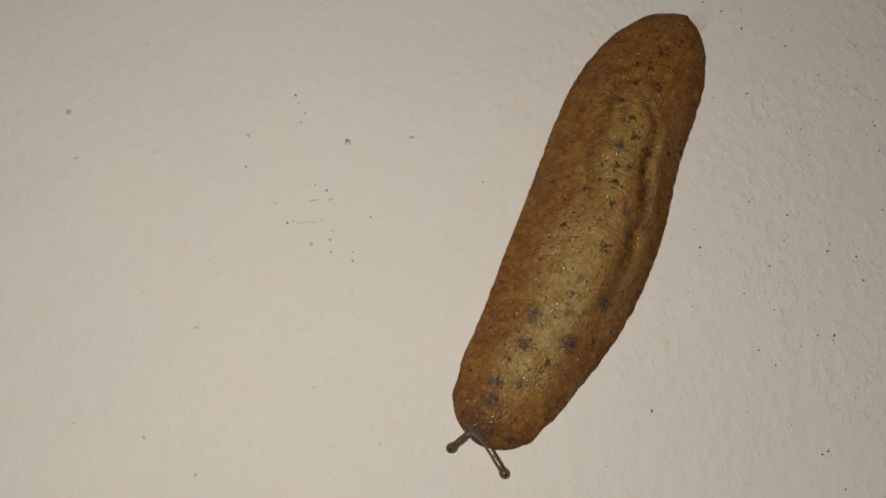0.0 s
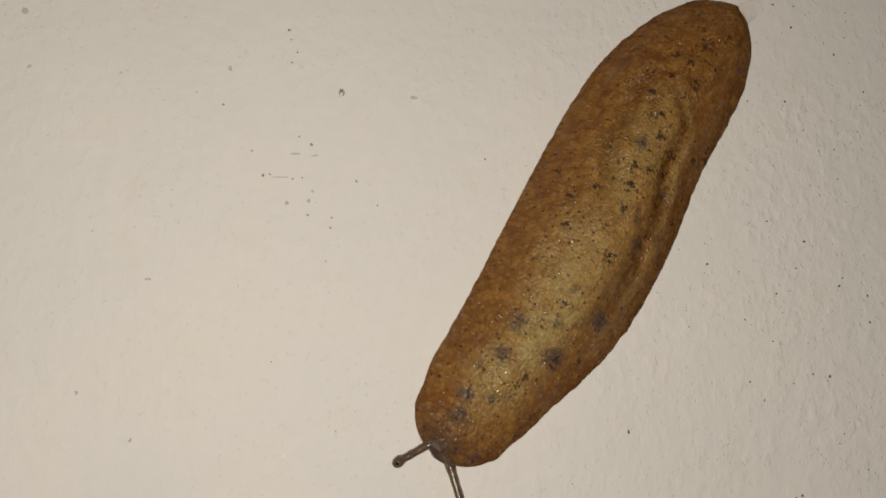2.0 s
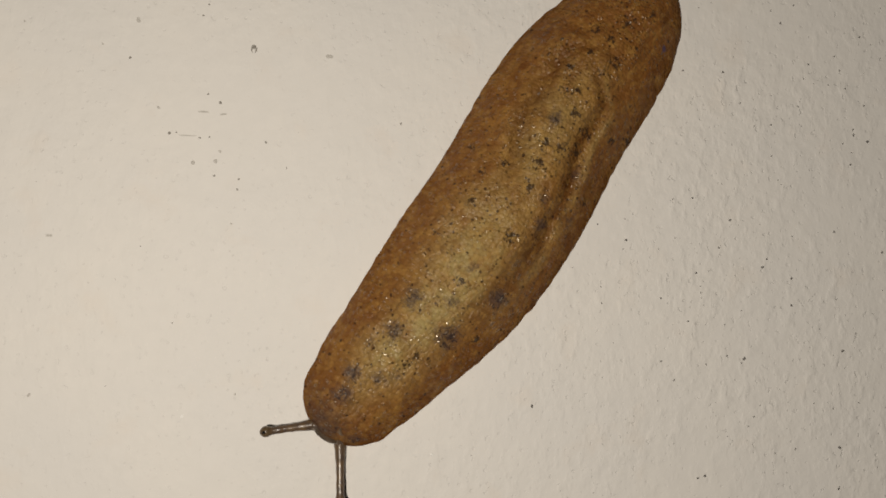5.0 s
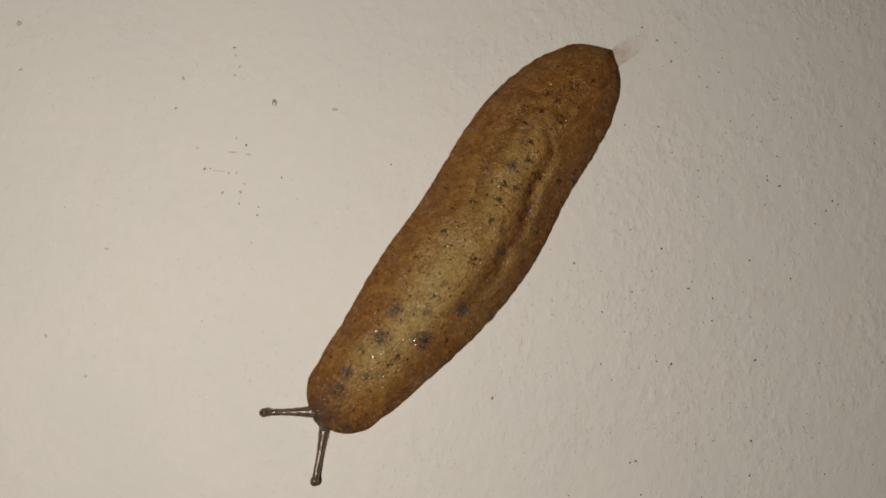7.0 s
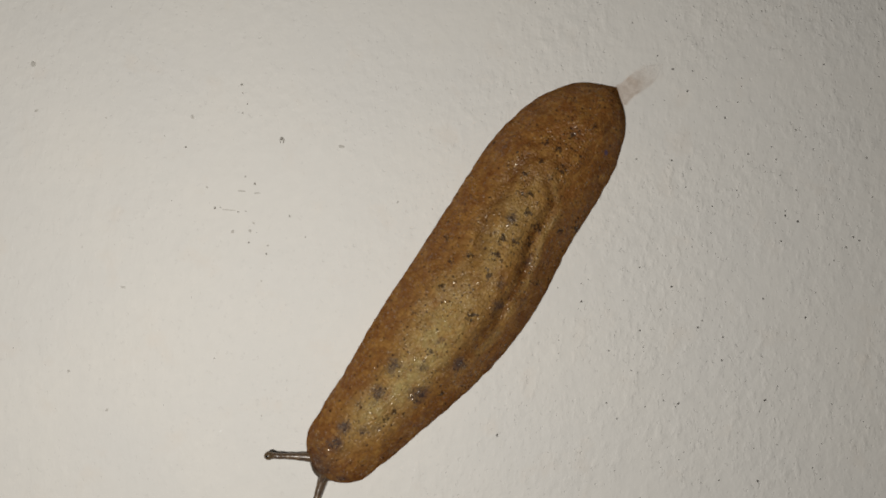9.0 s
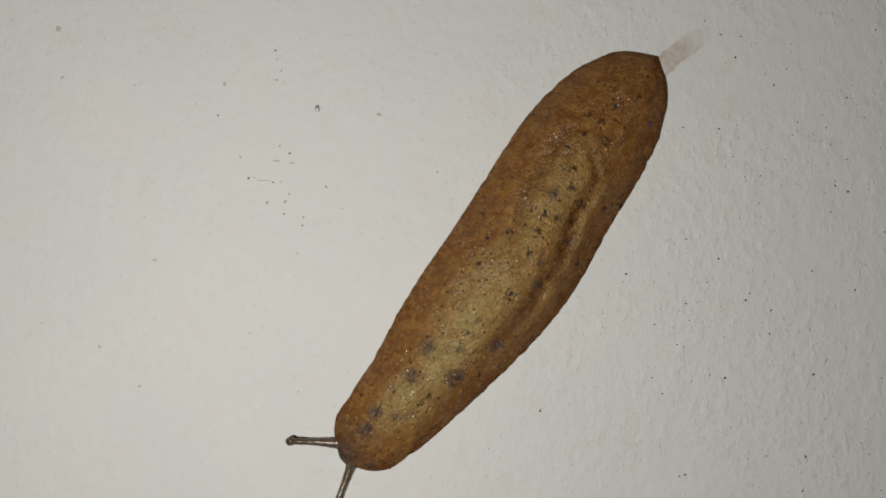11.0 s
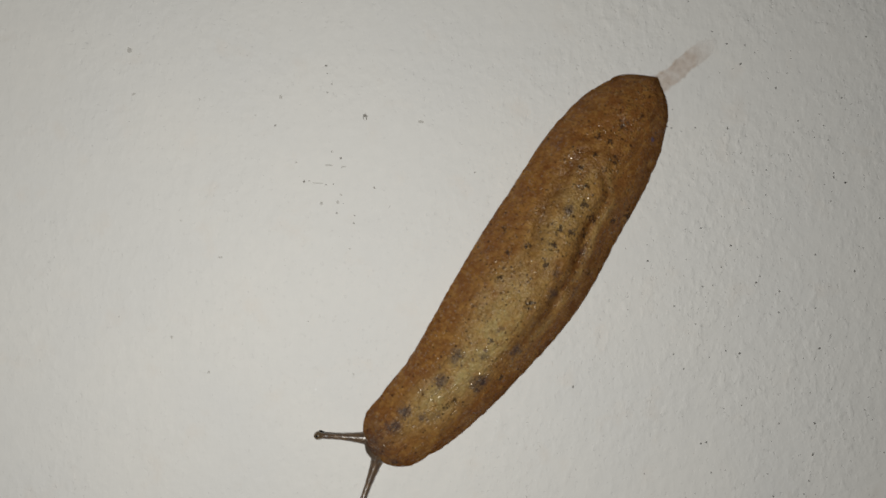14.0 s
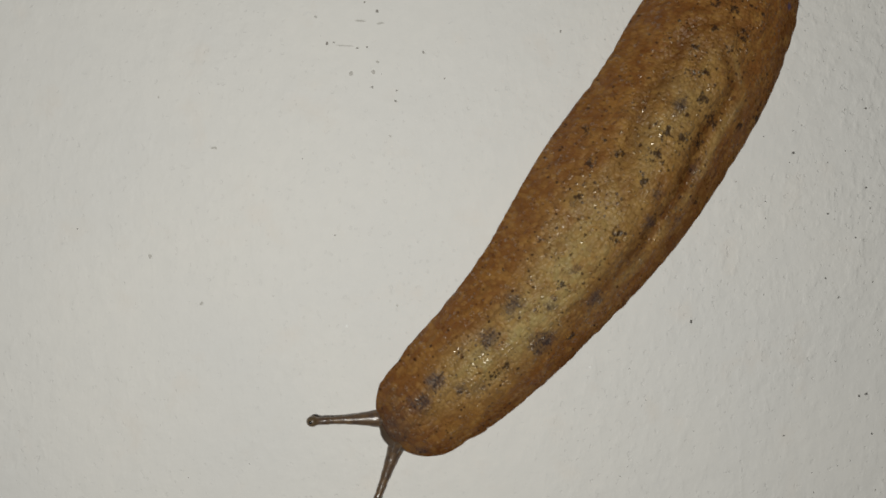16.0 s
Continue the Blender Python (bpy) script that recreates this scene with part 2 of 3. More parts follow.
def part(name, bm, mat, parent, label=""):
    me = bpy.data.meshes.new(name)
    bmesh.ops.recalc_face_normals(bm, faces=bm.faces)
    bm.to_mesh(me)
    bm.free()
    me.materials.append(mat)
    me.polygons.foreach_set("use_smooth", [True] * len(me.polygons))
    ob = new(name, me)
    ob.parent = parent
    return tagged(ob, label) if label else ob


def slab(name, lo, hi, mat, label, category):
    bm = bmesh.new()
    bmesh.ops.create_cube(bm, size=1.0)
    for v in bm.verts:
        v.co = [lo[i] + (v.co[i] + 0.5) * (hi[i] - lo[i]) for i in range(3)]
    me = bpy.data.meshes.new(name)
    bm.to_mesh(me)
    bm.free()
    me.materials.append(mat)
    return tagged(new(name, me), label, category, kind="structure")


def wall_relief(x, z):
    """How far the trowelled paint lies behind the wall's plane, in millimetres."""
    a = noise.noise(Vector((x * 0.33, z * 0.33, 0.0)))
    b = noise.noise(Vector((x * 0.95 + 7.0, z * 0.60, 3.0)))
    c = noise.noise(Vector((x * 0.06, z * 0.06, 9.0)))
    rough = min(1.0, max(0.0, (x - 14) / 40))
    return 0.045 + 0.030 * rough + (1 + 0.9 * rough) * (0.020 * a + 0.022 * b) + 0.06 * max(-0.5, c)


def build_wall():
    """One sheet with thickness; its grid is fine where the camera passes and coarse beyond."""
    def lines(lo, hi, step, far_lo, far_hi):
        fine = [lo + step * i for i in range(int((hi - lo) / step) + 1)]
        return [far_lo, (far_lo + lo) * 0.5, lo - 40] + fine + [hi + 40, (far_hi + hi) * 0.5, far_hi]

    xs = lines(-72, 98, 0.62, -1500, 1500)
    zs = lines(-92, 52, 0.62, -1200, 1400)
    nx = len(xs)
    verts = [(x * MM, max(0.0, wall_relief(x, z)) * MM if -72 <= x <= 98 and -92 <= z <= 52 else 0.045 * MM, UP + z * MM) for z in zs for x in xs]
    faces = [(j * nx + i, j * nx + i + 1, (j + 1) * nx + i + 1, (j + 1) * nx + i) for j in range(len(zs) - 1) for i in range(nx - 1)]
    base = len(verts)
    corners = ((-1.5, 0.0), (1.5, 0.0), (1.5, 2.6), (-1.5, 2.6))
    verts += [(x, 0.2, z) for x, z in corners]
    front = (0, nx - 1, len(zs) * nx - 1, (len(zs) - 1) * nx)
    faces.append((base + 3, base + 2, base + 1, base))
    for k in range(4):
        faces.append((front[k], base + k, base + (k + 1) % 4, front[(k + 1) % 4]))
    wall = mesh_object("wall_north", verts, faces, PLASTER)
    return tagged(wall, "white painted plaster wall, uneven, with small dirt specks", "wall", kind="structure")


wall = build_wall()
slab("floor", (-1.7, -3.2, -0.1), (1.7, 0.2, 0.0), FLOOR, "plain grey cement floor of the dark room", "floor")
slab("ceiling", (-1.7, -3.2, 2.6), (1.7, 0.2, 2.7), CREAM, "plain cream ceiling of the dark room", "ceiling")
slab("wall_south", (-1.5, -3.2, 0.0), (1.5, -3.0, 2.6), CREAM, "plain cream wall of the dark room", "wall")
slab("wall_west", (-1.7, -3.2, 0.0), (-1.5, 0.2, 2.6), CREAM, "plain cream side wall of the dark room", "wall")
slab("wall_east", (1.5, -3.2, 0.0), (1.7, 0.2, 2.6), CREAM, "plain cream side wall of the dark room", "wall")

# ---- the slug ----
LENGTH = 65.0
STATIONS = (0, 0.03, 0.1, 0.2, 0.35, 0.5, 0.65, 0.8, 0.9, 0.97, 1.0)
GIRTHS = (0, 3.10, 6.22, 7.90, 8.46, 8.74, 8.13, 6.60, 5.42, 3.16, 0)
SEGMENTS = 32
TIP = 0.986  # the head ends in a round cap
# where the rigid pieces meet, from tail to head: a whole tail end and a whole head
EDGES = [0.0] + [i / SEGMENTS for i in range(2, 31)] + [TIP]


def curve_through(xs, ys, x):
    """A smooth curve through the given values."""
    xs, ys = np.asarray(xs, float), np.asarray(ys, float)
    m = np.gradient(ys, xs, axis=0)
    i = int(np.clip(np.searchsorted(xs, x) - 1, 0, len(xs) - 2))
    h = xs[i + 1] - xs[i]
    s = (x - xs[i]) / h
    return (2 * s**3 - 3 * s**2 + 1) * ys[i] + (s**3 - 2 * s**2 + s) * h * m[i] + (3 * s**2 - 2 * s**3) * ys[i + 1] + (s**3 - s**2) * h * m[i + 1]


def bell(x, wide):
    return math.exp(-((x / wide) ** 2))


def step(x, lo, hi):
    s = min(1.0, max(0.0, (x - lo) / (hi - lo)))
    return s * s * (3 - 2 * s)


WIDTHS = [max(0.0, float(curve_through(STATIONS, GIRTHS, i / 2000))) for i in range(2001)]


def half_width(u):
    s = min(max(u, 0.0), 1.0) * 2000
    i = min(1999, int(s))
    cap = math.sqrt(max(0.0, 1 - (max(0.0, u - 0.90) / (TIP - 0.90)) ** 2))
    plain = WIDTHS[i] + (WIDTHS[i + 1] - WIDTHS[i]) * (s - i)
    soft = step(u, 0.88, 0.94)
    return plain * (1 - soft) + WIDTHS[1800] * cap * soft


def groove_line(u):
    """Where the long fold beside the back runs, as a share of the half width."""
    return -0.06 + 0.47 * step(u, 0.235, 0.315) + 0.12 * step(u, 0.35, 0.50) + 0.012 * math.sin(47 * u) - 0.04 * step(u, 0.58, 0.68)


def far_fold(u):
    """The fold on the other side of the back."""
    return -0.12 - 0.26 * step(u, 0.215, 0.26) + 0.18 * step(u, 0.38, 0.47)


def skin_height(u, v, w):
    """The back's height over the wall: a low dome with a long fold on one flank."""
    a = min(1.0, abs(v))
    z = 0.62 * w * (1 - a**2.1) ** 0.86
    g, h = groove_line(u), far_fold(u)
    run = step(u, 0.235, 0.29) * (0.68 + 0.42 * step(u, 0.33, 0.46)) * (1 - step(u, 0.56, 0.72))
    left = step(u, 0.21, 0.28) * (1 - step(u, 0.42, 0.56))
    # a raised panel between the two folds, and a ridge beyond either
    panel = step(v, h, h + 0.34) * (1 - step(v, g - 0.22, g)) * step(u, 0.22, 0.42)
    lump = 0.65 + 0.9 * noise.noise(Vector((u * LENGTH * 0.30, 5.0, 1.5)))
    z += w * (0.034 * run * panel - 0.040 * run * (0.5 + 0.5 * lump) * bell(v - g, 0.11) + 0.030 * run * lump * bell(v - g - 0.16, 0.11))
    z += w * (-0.040 * left * bell(v - h, 0.11) + 0.036 * left * bell(v - h + 0.22, 0.13))
    # low arcs round the tail end
    z += 0.16 * bell(u - 0.15, 0.07) * (1 - a**4) * math.sin(70 * (u + 0.05 * a * a) + 2.0 * noise.noise(Vector((u * 20, v * 2, 4.0))))
    x, y = u * LENGTH, v * w
    z += (1 - a**6) * (0.27 * noise.noise(Vector((x * 0.22, y * 0.42, 2.0))) + 0.14 * noise.noise(Vector((x * 0.62, y * 0.80, 8.0))) + 0.055 * noise.noise(Vector((x * 1.2, y * 1.5, 5.0))))
    return max(0.0, z)


def skin_point(u, v):
    w = half_width(u)
    wobble = 1 + 0.016 * noise.noise(Vector((u * LENGTH * 0.8, 4.0 if v > 0 else -4.0, 1.0)))
    return Vector((u * LENGTH, v * w * wobble, skin_height(u, v, w)))


# grey blotches: along, across, radius in millimetres, strength
BLOTCHES = ((0.651, 0.53, 1.05, 1.0), (0.742, 0.39, 1.25, 1.0), (0.790, -0.20, 1.2, 0.85), (0.730, -0.29, 1.3, 0.75), (0.701, 0.11, 1.0, 0.6),
            (0.877, -0.28, 1.1, 0.9), (0.883, -0.09, 0.8, 0.5), (0.860, 0.09, 1.1, 0.7), (0.838, 0.27, 0.8, 0.6), (0.370, -0.05, 1.0, 0.75),
            (0.486, 0.27, 0.8, 0.6), (0.525, 0.43, 1.0, 0.65), (0.425, 0.51, 0.9, 0.65), (0.955, 0.62, 0.8, 0.8), (0.639, 0.07, 0.7, 0.6),
            (0.910, -0.24, 1.2, 0.8), (0.823, -0.34, 0.7, 0.5), (0.490, 0.74, 0.8, 0.45))
# black flecks: along, across, radius in millimetres
FLECKS = ((0.317, -0.12, 0.55), (0.308, -0.01, 0.45), (0.343, 0.13, 0.55), (0.413, -0.02, 0.55), (0.405, 0.18, 0.50), (0.447, 0.03, 0.65),
          (0.200, -0.05, 0.45), (0.207, -0.28, 0.45), (0.153, -0.02, 0.65), (0.119, 0.18, 0.45), (0.282, -0.25, 0.35), (0.243, -0.17, 0.40),
          (0.227, 0.17, 0.55), (0.260, 0.10, 0.45), (0.333, 0.72, 0.40), (0.357, 0.36, 0.60), (0.390, 0.38, 0.55), (0.485, 0.07, 0.50),
          (0.470, -0.32, 0.40), (0.500, -0.51, 0.40), (0.466, -0.74, 0.45), (0.552, -0.40, 0.45), (0.565, 0.20, 0.55), (0.452, 0.78, 0.45),
          (0.665, 0.05, 0.45), (0.631, -0.53, 0.35), (0.716, 0.68, 0.40), (0.813, 0.25, 0.45), (0.794, 0.26, 0.45), (0.301, 0.93, 0.50))


def skin_masks(u, v, w):
    g, h = groove_line(u), far_fold(u)
    ends = step(u, 0.14, 0.36) * (1 - step(u, 0.86, 0.97))
    olive = bell(v + 0.02, 0.52) * (0.12 + 0.88 * ends)
    run = step(u, 0.225, 0.29) * (0.8 + 0.2 * step(u, 0.33, 0.46)) * (1 - step(u, 0.58, 0.74))
    # follows both folds: rusty pigment together with painted groove shade
    rust_shade = max(run * bell(v - g + 0.04, 0.115), 0.9 * step(u, 0.21, 0.27) * (1 - step(u, 0.43, 0.56)) * bell(v - h, 0.13),
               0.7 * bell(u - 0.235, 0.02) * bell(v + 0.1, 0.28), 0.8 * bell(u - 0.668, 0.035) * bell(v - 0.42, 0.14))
    pale = step(u, 0.52, 0.64) * (1 - step(u, 0.80, 0.90)) * bell(v - 0.02, 0.34)
    pale = max(pale, 0.7 * bell(u - 0.60, 0.07) * bell(v + 0.12, 0.40), 0.55 * run * bell(v - g - 0.13, 0.06), 0.4 * bell(u - 0.40, 0.10) * bell(v + 0.05, 0.25))

    def spots(rows, wide):
        return max(k * bell(math.hypot((u - su) * LENGTH, (v - sv) * w), wide * r) for su, sv, r, k in rows)

    blotch = spots(BLOTCHES, 1.05)
    fleck = spots([(*row, 1.0) for row in FLECKS], 1.2)
    dotty = max(0.9 * bell(u - 0.545, 0.05) * bell(v + 0.07, 0.35), 0.75 * bell(u - 0.36, 0.12) * bell(v - 0.20, 0.28), 0.7 * bell(u - 0.78, 0.16) * bell(v + 0.05, 0.5), 0.5 * bell(u - 0.17, 0.05) * bell(v, 0.4))
    head = bell(1 - u, 0.075) * bell(v + 0.2, 0.8)
    blue = bell(math.hypot((u - 0.132) * LENGTH, (v - 0.65) * w), 0.38)
    return olive, rust_shade, min(1.0, pale), blotch, fleck, dotty, head, blue


MASKS = ("olive", "rust_shade", "pale", "blotch", "fleck", "dotty", "head", "blue")


# strips of each flank as shares of the half width: the back, which overlaps its fellow, and the flank
STRIPS = ((-0.14, 0.52), (0.38, 1.0))


def skin_piece(index, side, strip, parent):
    """One rigid piece of the back: a slice of one strip that overlaps its neighbours like a scale."""
    begin, end = EDGES[index], EDGES[index + 1]
    mid, over = (begin + end) / 2, 0.22 / SEGMENTS
    lo, hi = max(0.0, begin - over), min(TIP, end + over)
    near, far = STRIPS[strip]
    n, k = (11 if 0 < index < len(EDGES) - 2 else 40), 24 if strip == 0 else 26
    verts, normals, rest, masks = [], [], [], []
    for i in range(n + 1):
        u = lo + (hi - lo) * i / n
        u = min(max(u, 0.0006), TIP - 0.0004)
        w = half_width(u)
        # both ends dive under, so that neighbours cross without a rim
        tuck = 0.10 * (step(u, end, end + over) if end < TIP else 0.0) + 0.10 * (step(-u, -begin, over - begin) if begin > 0 else 0.0)
        for j in range(k + 1):
            s = j / k
            s = near + (far - near) * (s if strip == 0 else 1 - (1 - s) * (1 - 0.45 * s))
            v = side * min(1.0, s)
            p = skin_point(u, v)
            e = 0.002
            pu = skin_point(min(TIP, u + e), v) - skin_point(max(0.0, u - e), v)
            pv = skin_point(u, min(1.0, v + 0.004)) - skin_point(u, max(-1.0, v - 0.004))
            nrm = pu.cross(pv)
            nrm = nrm.normalized() if nrm.length > 1e-9 else Vector((0, 0, 1))
            inner = 0.06 * (step(-s, 0.01, 0.14) if strip == 0 else step(0.47 - s, 0.0, 0.09))
            q = p - nrm * (tuck + inner)
            verts.append(((q.x - mid * LENGTH) * MM, q.y * MM, q.z * MM))
            normals.append(nrm)
            rest.append((p.x, p.y))
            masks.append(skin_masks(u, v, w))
    faces = []
    for i in range(n):
        for j in range(k):
            a, b = i * (k + 1) + j, (i + 1) * (k + 1) + j
            faces.append((a, b, b + 1, a + 1) if side > 0 else (a, a + 1, b + 1, b))
    ob = mesh_object("back_segment" if strip == 0 else "flank_segment", verts, faces, SKIN, parent)
    me = ob.data
    uv = me.uv_layers.new(name="rest")
    flat = []
    for loop in me.loops:
        flat += rest[loop.vertex_index]
    uv.data.foreach_set("uv", flat)
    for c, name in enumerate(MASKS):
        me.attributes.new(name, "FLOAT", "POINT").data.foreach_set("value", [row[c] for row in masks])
    me.normals_split_custom_set_from_vertices(normals)
    return ob


def lathe(profile, around=20):
    """A turned body along x from (along, radius) pairs in millimetres."""
    bm = bmesh.new()
    rings = []
    for x, r in profile:
        rings.append([bm.verts.new((x * MM, r * MM * math.cos(2 * math.pi * i / around), r * MM * math.sin(2 * math.pi * i / around))) for i in range(around)])
    for a, b in zip(rings, rings[1:]):
        for i in range(around):
            bm.faces.new((a[i], a[(i + 1) % around], b[(i + 1) % around], b[i]))
    for ring in (rings[0], rings[-1]):
        bm.faces.new(ring)
    return bm


def build_tentacle(parent, long):
    """A retractile eye stalk; its origin is the tip, and it runs back along -x into the head."""
    prof = []
    for i in range(29):
        s = i / 28
        x = -long * (1 - s) - 0.55 * s
        r = 0.85 - 0.45 * step(s, 0.0, 0.75) + 0.12 * (1 - step(s, 0.08, 0.36)) + 0.015 * math.sin(40 * s) + 0.10 * step(s, 0.93, 1.0)
        prof.append((x, r))
    stalk = part("tentacle", lathe(prof), TENTACLE, parent, "slender shiny slate-brown eye stalk")
    bulb = bmesh.new()
    bmesh.ops.create_uvsphere(bulb, u_segments=20, v_segments=14, radius=0.56 * MM, matrix=Matrix.Translation((-0.5 * MM, 0, 0)) @ Matrix.Diagonal((1.12, 1, 1, 1)))
    part("eye_bulb", bulb, EYE_RIM, stalk, "rounded brown tip of the stalk")
    eye = bmesh.new()
    bmesh.ops.create_uvsphere(eye, u_segments=16, v_segments=10, radius=0.22 * MM, matrix=Matrix.Translation((-0.30 * MM, 0, 0.36 * MM)))
    part("eye", eye, EYE, stalk, "tiny glossy black eye")
    return stalk


def build_collar(parent):
    """The flared root where an eye stalk grows out of the head."""
    prof = [(-1.4 + 3.0 * i / 20, 0.34 + 1.25 * (1 - i / 20) ** 1.6) for i in range(21)]
    return part("tentacle_root", lathe(prof, 24), TENTACLE, parent, "dark slate-brown flared root of an eye stalk")


def build_slug():
    slug = new("slug")
    slug.empty_display_size = 0.01
    tagged(slug, "orange-brown leathery slug with dark flecks creeping down the wall", "slug")
    pieces = [(i, side, strip, skin_piece(i, side, strip, slug)) for i in range(len(EDGES) - 1) for side in (-1, 1) for strip in (0, 1)]
    bm = bmesh.new()
    bmesh.ops.create_uvsphere(bm, u_segments=28, v_segments=16, radius=1.0)
    for v in bm.verts:
        k = 1 + 0.06 * noise.noise(v.co * 2.5)
        v.co = Vector((v.co.x * 1.5 * k, v.co.y * 2.1 * k, v.co.z * 0.8 * k)) * MM
    snout = part("head", bm, HEAD_SKIN, slug, "dark slate-brown head under the back")
    return slug, pieces, snout, build_tentacle(slug, 8.2), build_tentacle(slug, 9.0), build_collar(slug), build_collar(slug)


slug, PIECES, snout, stalk_a, stalk_b, collar_a, collar_b = build_slug()

# ---- marks on the wall ----


def build_trail():
    """The dried film that the slug leaves behind its tail."""
    ax, az, bx, bz = 34.4, -1.0, 50.2, 12.25
    nu, nv = 110, 18
    verts, fade = [], []
    d = Vector((bx - ax, bz - az))
    long = d.length
    d.normalize()
    side = Vector((-d.y, d.x))
    for i in range(nu + 1):
        s = i / nu
        end = 1 - step(s, 0.90, 1.0) * 0.75
        for j in range(nv + 1):
            q = 2 * j / nv - 1
            edge = 1.5 * end * (1 + 0.26 * noise.noise(Vector((s * 9, 3.0 if q > 0 else -3.0, 0))) + 0.14 * noise.noise(Vector((s * 38, 8.0 if q > 0 else -8.0, 2))))
            p = Vector((ax, az)) + d * (s * long + 0.6 * noise.noise(Vector((q * 3, s * 4, 7)))) + side * (q * edge)
            verts.append((p.x * MM, (-0.035 - 0.02 * (1 - q * q)) * MM, UP + p.y * MM))
            ragged = 0.78 + 0.22 * step(noise.noise(Vector((p.x * 0.8, p.y * 0.8, 1))), -0.35, 0.3)
            fade.append((1 - step(abs(q), 0.70, 1.0)) * (0.85 + 0.15 * bell(abs(q) - 0.72, 0.12)) * (1 - step(s, 0.74, 1.0) * 0.9) * ragged)
    faces = [(i * (nv + 1) + j, (i + 1) * (nv + 1) + j, (i + 1) * (nv + 1) + j + 1, i * (nv + 1) + j + 1) for i in range(nu) for j in range(nv)]
    ob = mesh_object("slime_trail", verts, faces, SLIME)
    ob.data.attributes.new("film", "FLOAT", "POINT").data.foreach_set("value", fade)
    return tagged(ob, "thin pinkish-beige film of dried slime on the wall", "slime trail")


build_trail()


def grain_mesh(name, mat, seed, tall=0.35):
    """An irregular low grain of unit radius."""
    rnd = random.Random(seed)
    bm = bmesh.new()
    rim = [bm.verts.new((math.cos(a) * r, 0.06, math.sin(a) * r)) for a, r in ((2 * math.pi * i / 9, rnd.uniform(0.6, 1.15)) for i in range(9))]
    mid = [bm.verts.new((v.co.x * rnd.uniform(0.5, 0.75), -tall * rnd.uniform(0.6, 1.0), v.co.z * rnd.uniform(0.5, 0.75))) for v in rim]
    for i in range(9):
        bm.faces.new((rim[i], mid[i], mid[(i + 1) % 9], rim[(i + 1) % 9]))
    bm.faces.new(mid)
    me = bpy.data.meshes.new(name)
    bmesh.ops.recalc_face_normals(bm, faces=bm.faces)
    bm.to_mesh(me)
    bm.free()
    me.materials.append(mat)
    return me


# across, up, radius in millimetres
DARK_SPECKS = ((-5.7, 7.2, 0.20), (-5.5, 6.1, 0.14), (-4.8, 4.6, 0.15), (-5.4, 3.4, 0.17), (3.6, 0.3, 0.17), (-12.7, -1.5, 0.17), (-22.5, 3.2, 0.16),
               (-3.3, -6.0, 0.22), (-4.6, -5.1, 0.13), (-8.4, -9.4, 0.20), (-7.7, -9.3, 0.13), (-5.3, -9.8, 0.17), (-4.3, -9.7, 0.13), (1.5, -10.1, 0.19),
               (-3.7, -13.8, 0.19), (-1.3, -15.2, 0.23), (-1.2, -14.1, 0.12), (0.4, -18.6, 0.18), (8.1, -4.3, 0.20), (5.5, -9.3, 0.17), (3.7, -12.8, 0.17),
               (8.4, -17.6, 0.16), (4.4, -24.5, 0.19), (4.2, -26.8, 0.20), (-7.4, -29.1, 0.13), (0.2, -29.3, 0.13), (15.7, -7.7, 0.2))
FAINT_SPECKS = ((-12.0, 2.6, 0.34), (-15.5, -0.1, 0.18), (-23.4, 2.0, 0.20), (-32.7, 2.6, 0.3), (-9.6, -6.7, 0.20), (-3.6, -12.3, 0.36), (-5.9, -12.4, 0.30),
                (-3.2, -11.2, 0.22), (0.1, -20.5, 0.24), (-1.8, -18.8, 0.2), (-25.5, -15.2, 0.22), (-24.6, -12.8, 0.30), (-20.0, -20.3, 0.2), (-39.1, -6.3, 0.2),
                (-20.7, -4.5, 0.18), (-26.3, -31.5, 0.22), (-21.0, -36.3, 0.22), (-7.8, -41.3, 0.2), (-0.9, -36.3, 0.16), (3.6, -34.1, 0.17), (-19.7, -20.3, 0.16),
                (8.0, -0.6, 0.55), (-33.5, 8.9, 0.60))
FLANK_SPECKS = ((58.9, 5.3, 0.18), (47.2, -0.7, 0.15), (43.8, -0.8, 0.15), (68.9, -8.2, 0.2), (66.7, -10.9, 0.2), (64.4, -18.6, 0.26), (64.9, -31.9, 0.30),
                (44.1, -33.0, 0.24), (45.5, -35.0, 0.20), (29.9, -37.7, 0.22), (47.2, -28.7, 0.16), (44.2, -26.2, 0.15), (63.8, -46.8, 0.27), (64.1, -42.4, 0.24),
                (48.7, -45.2, 0.18), (36.8, -41.3, 0.17), (55.9, -22.7, 0.22), (56.4, -21.8, 0.16), (59.1, -26.9, 0.17), (40.4, -19.9, 0.20), (59.2, -23.9, 0.17),
                (46.2, 17.7, 0.17), (51.8, 11.6, 0.16), (53.8, 8.7, 0.18), (51.9, -0.7, 0.2), (62.1, 0.6, 0.16), (67.2, -7.5, 0.22), (48.0, -15.1, 0.2),
                (52.3, -17.5, 0.34), (49.4, -49.4, 0.2), (37.6, -26.8, 0.13))


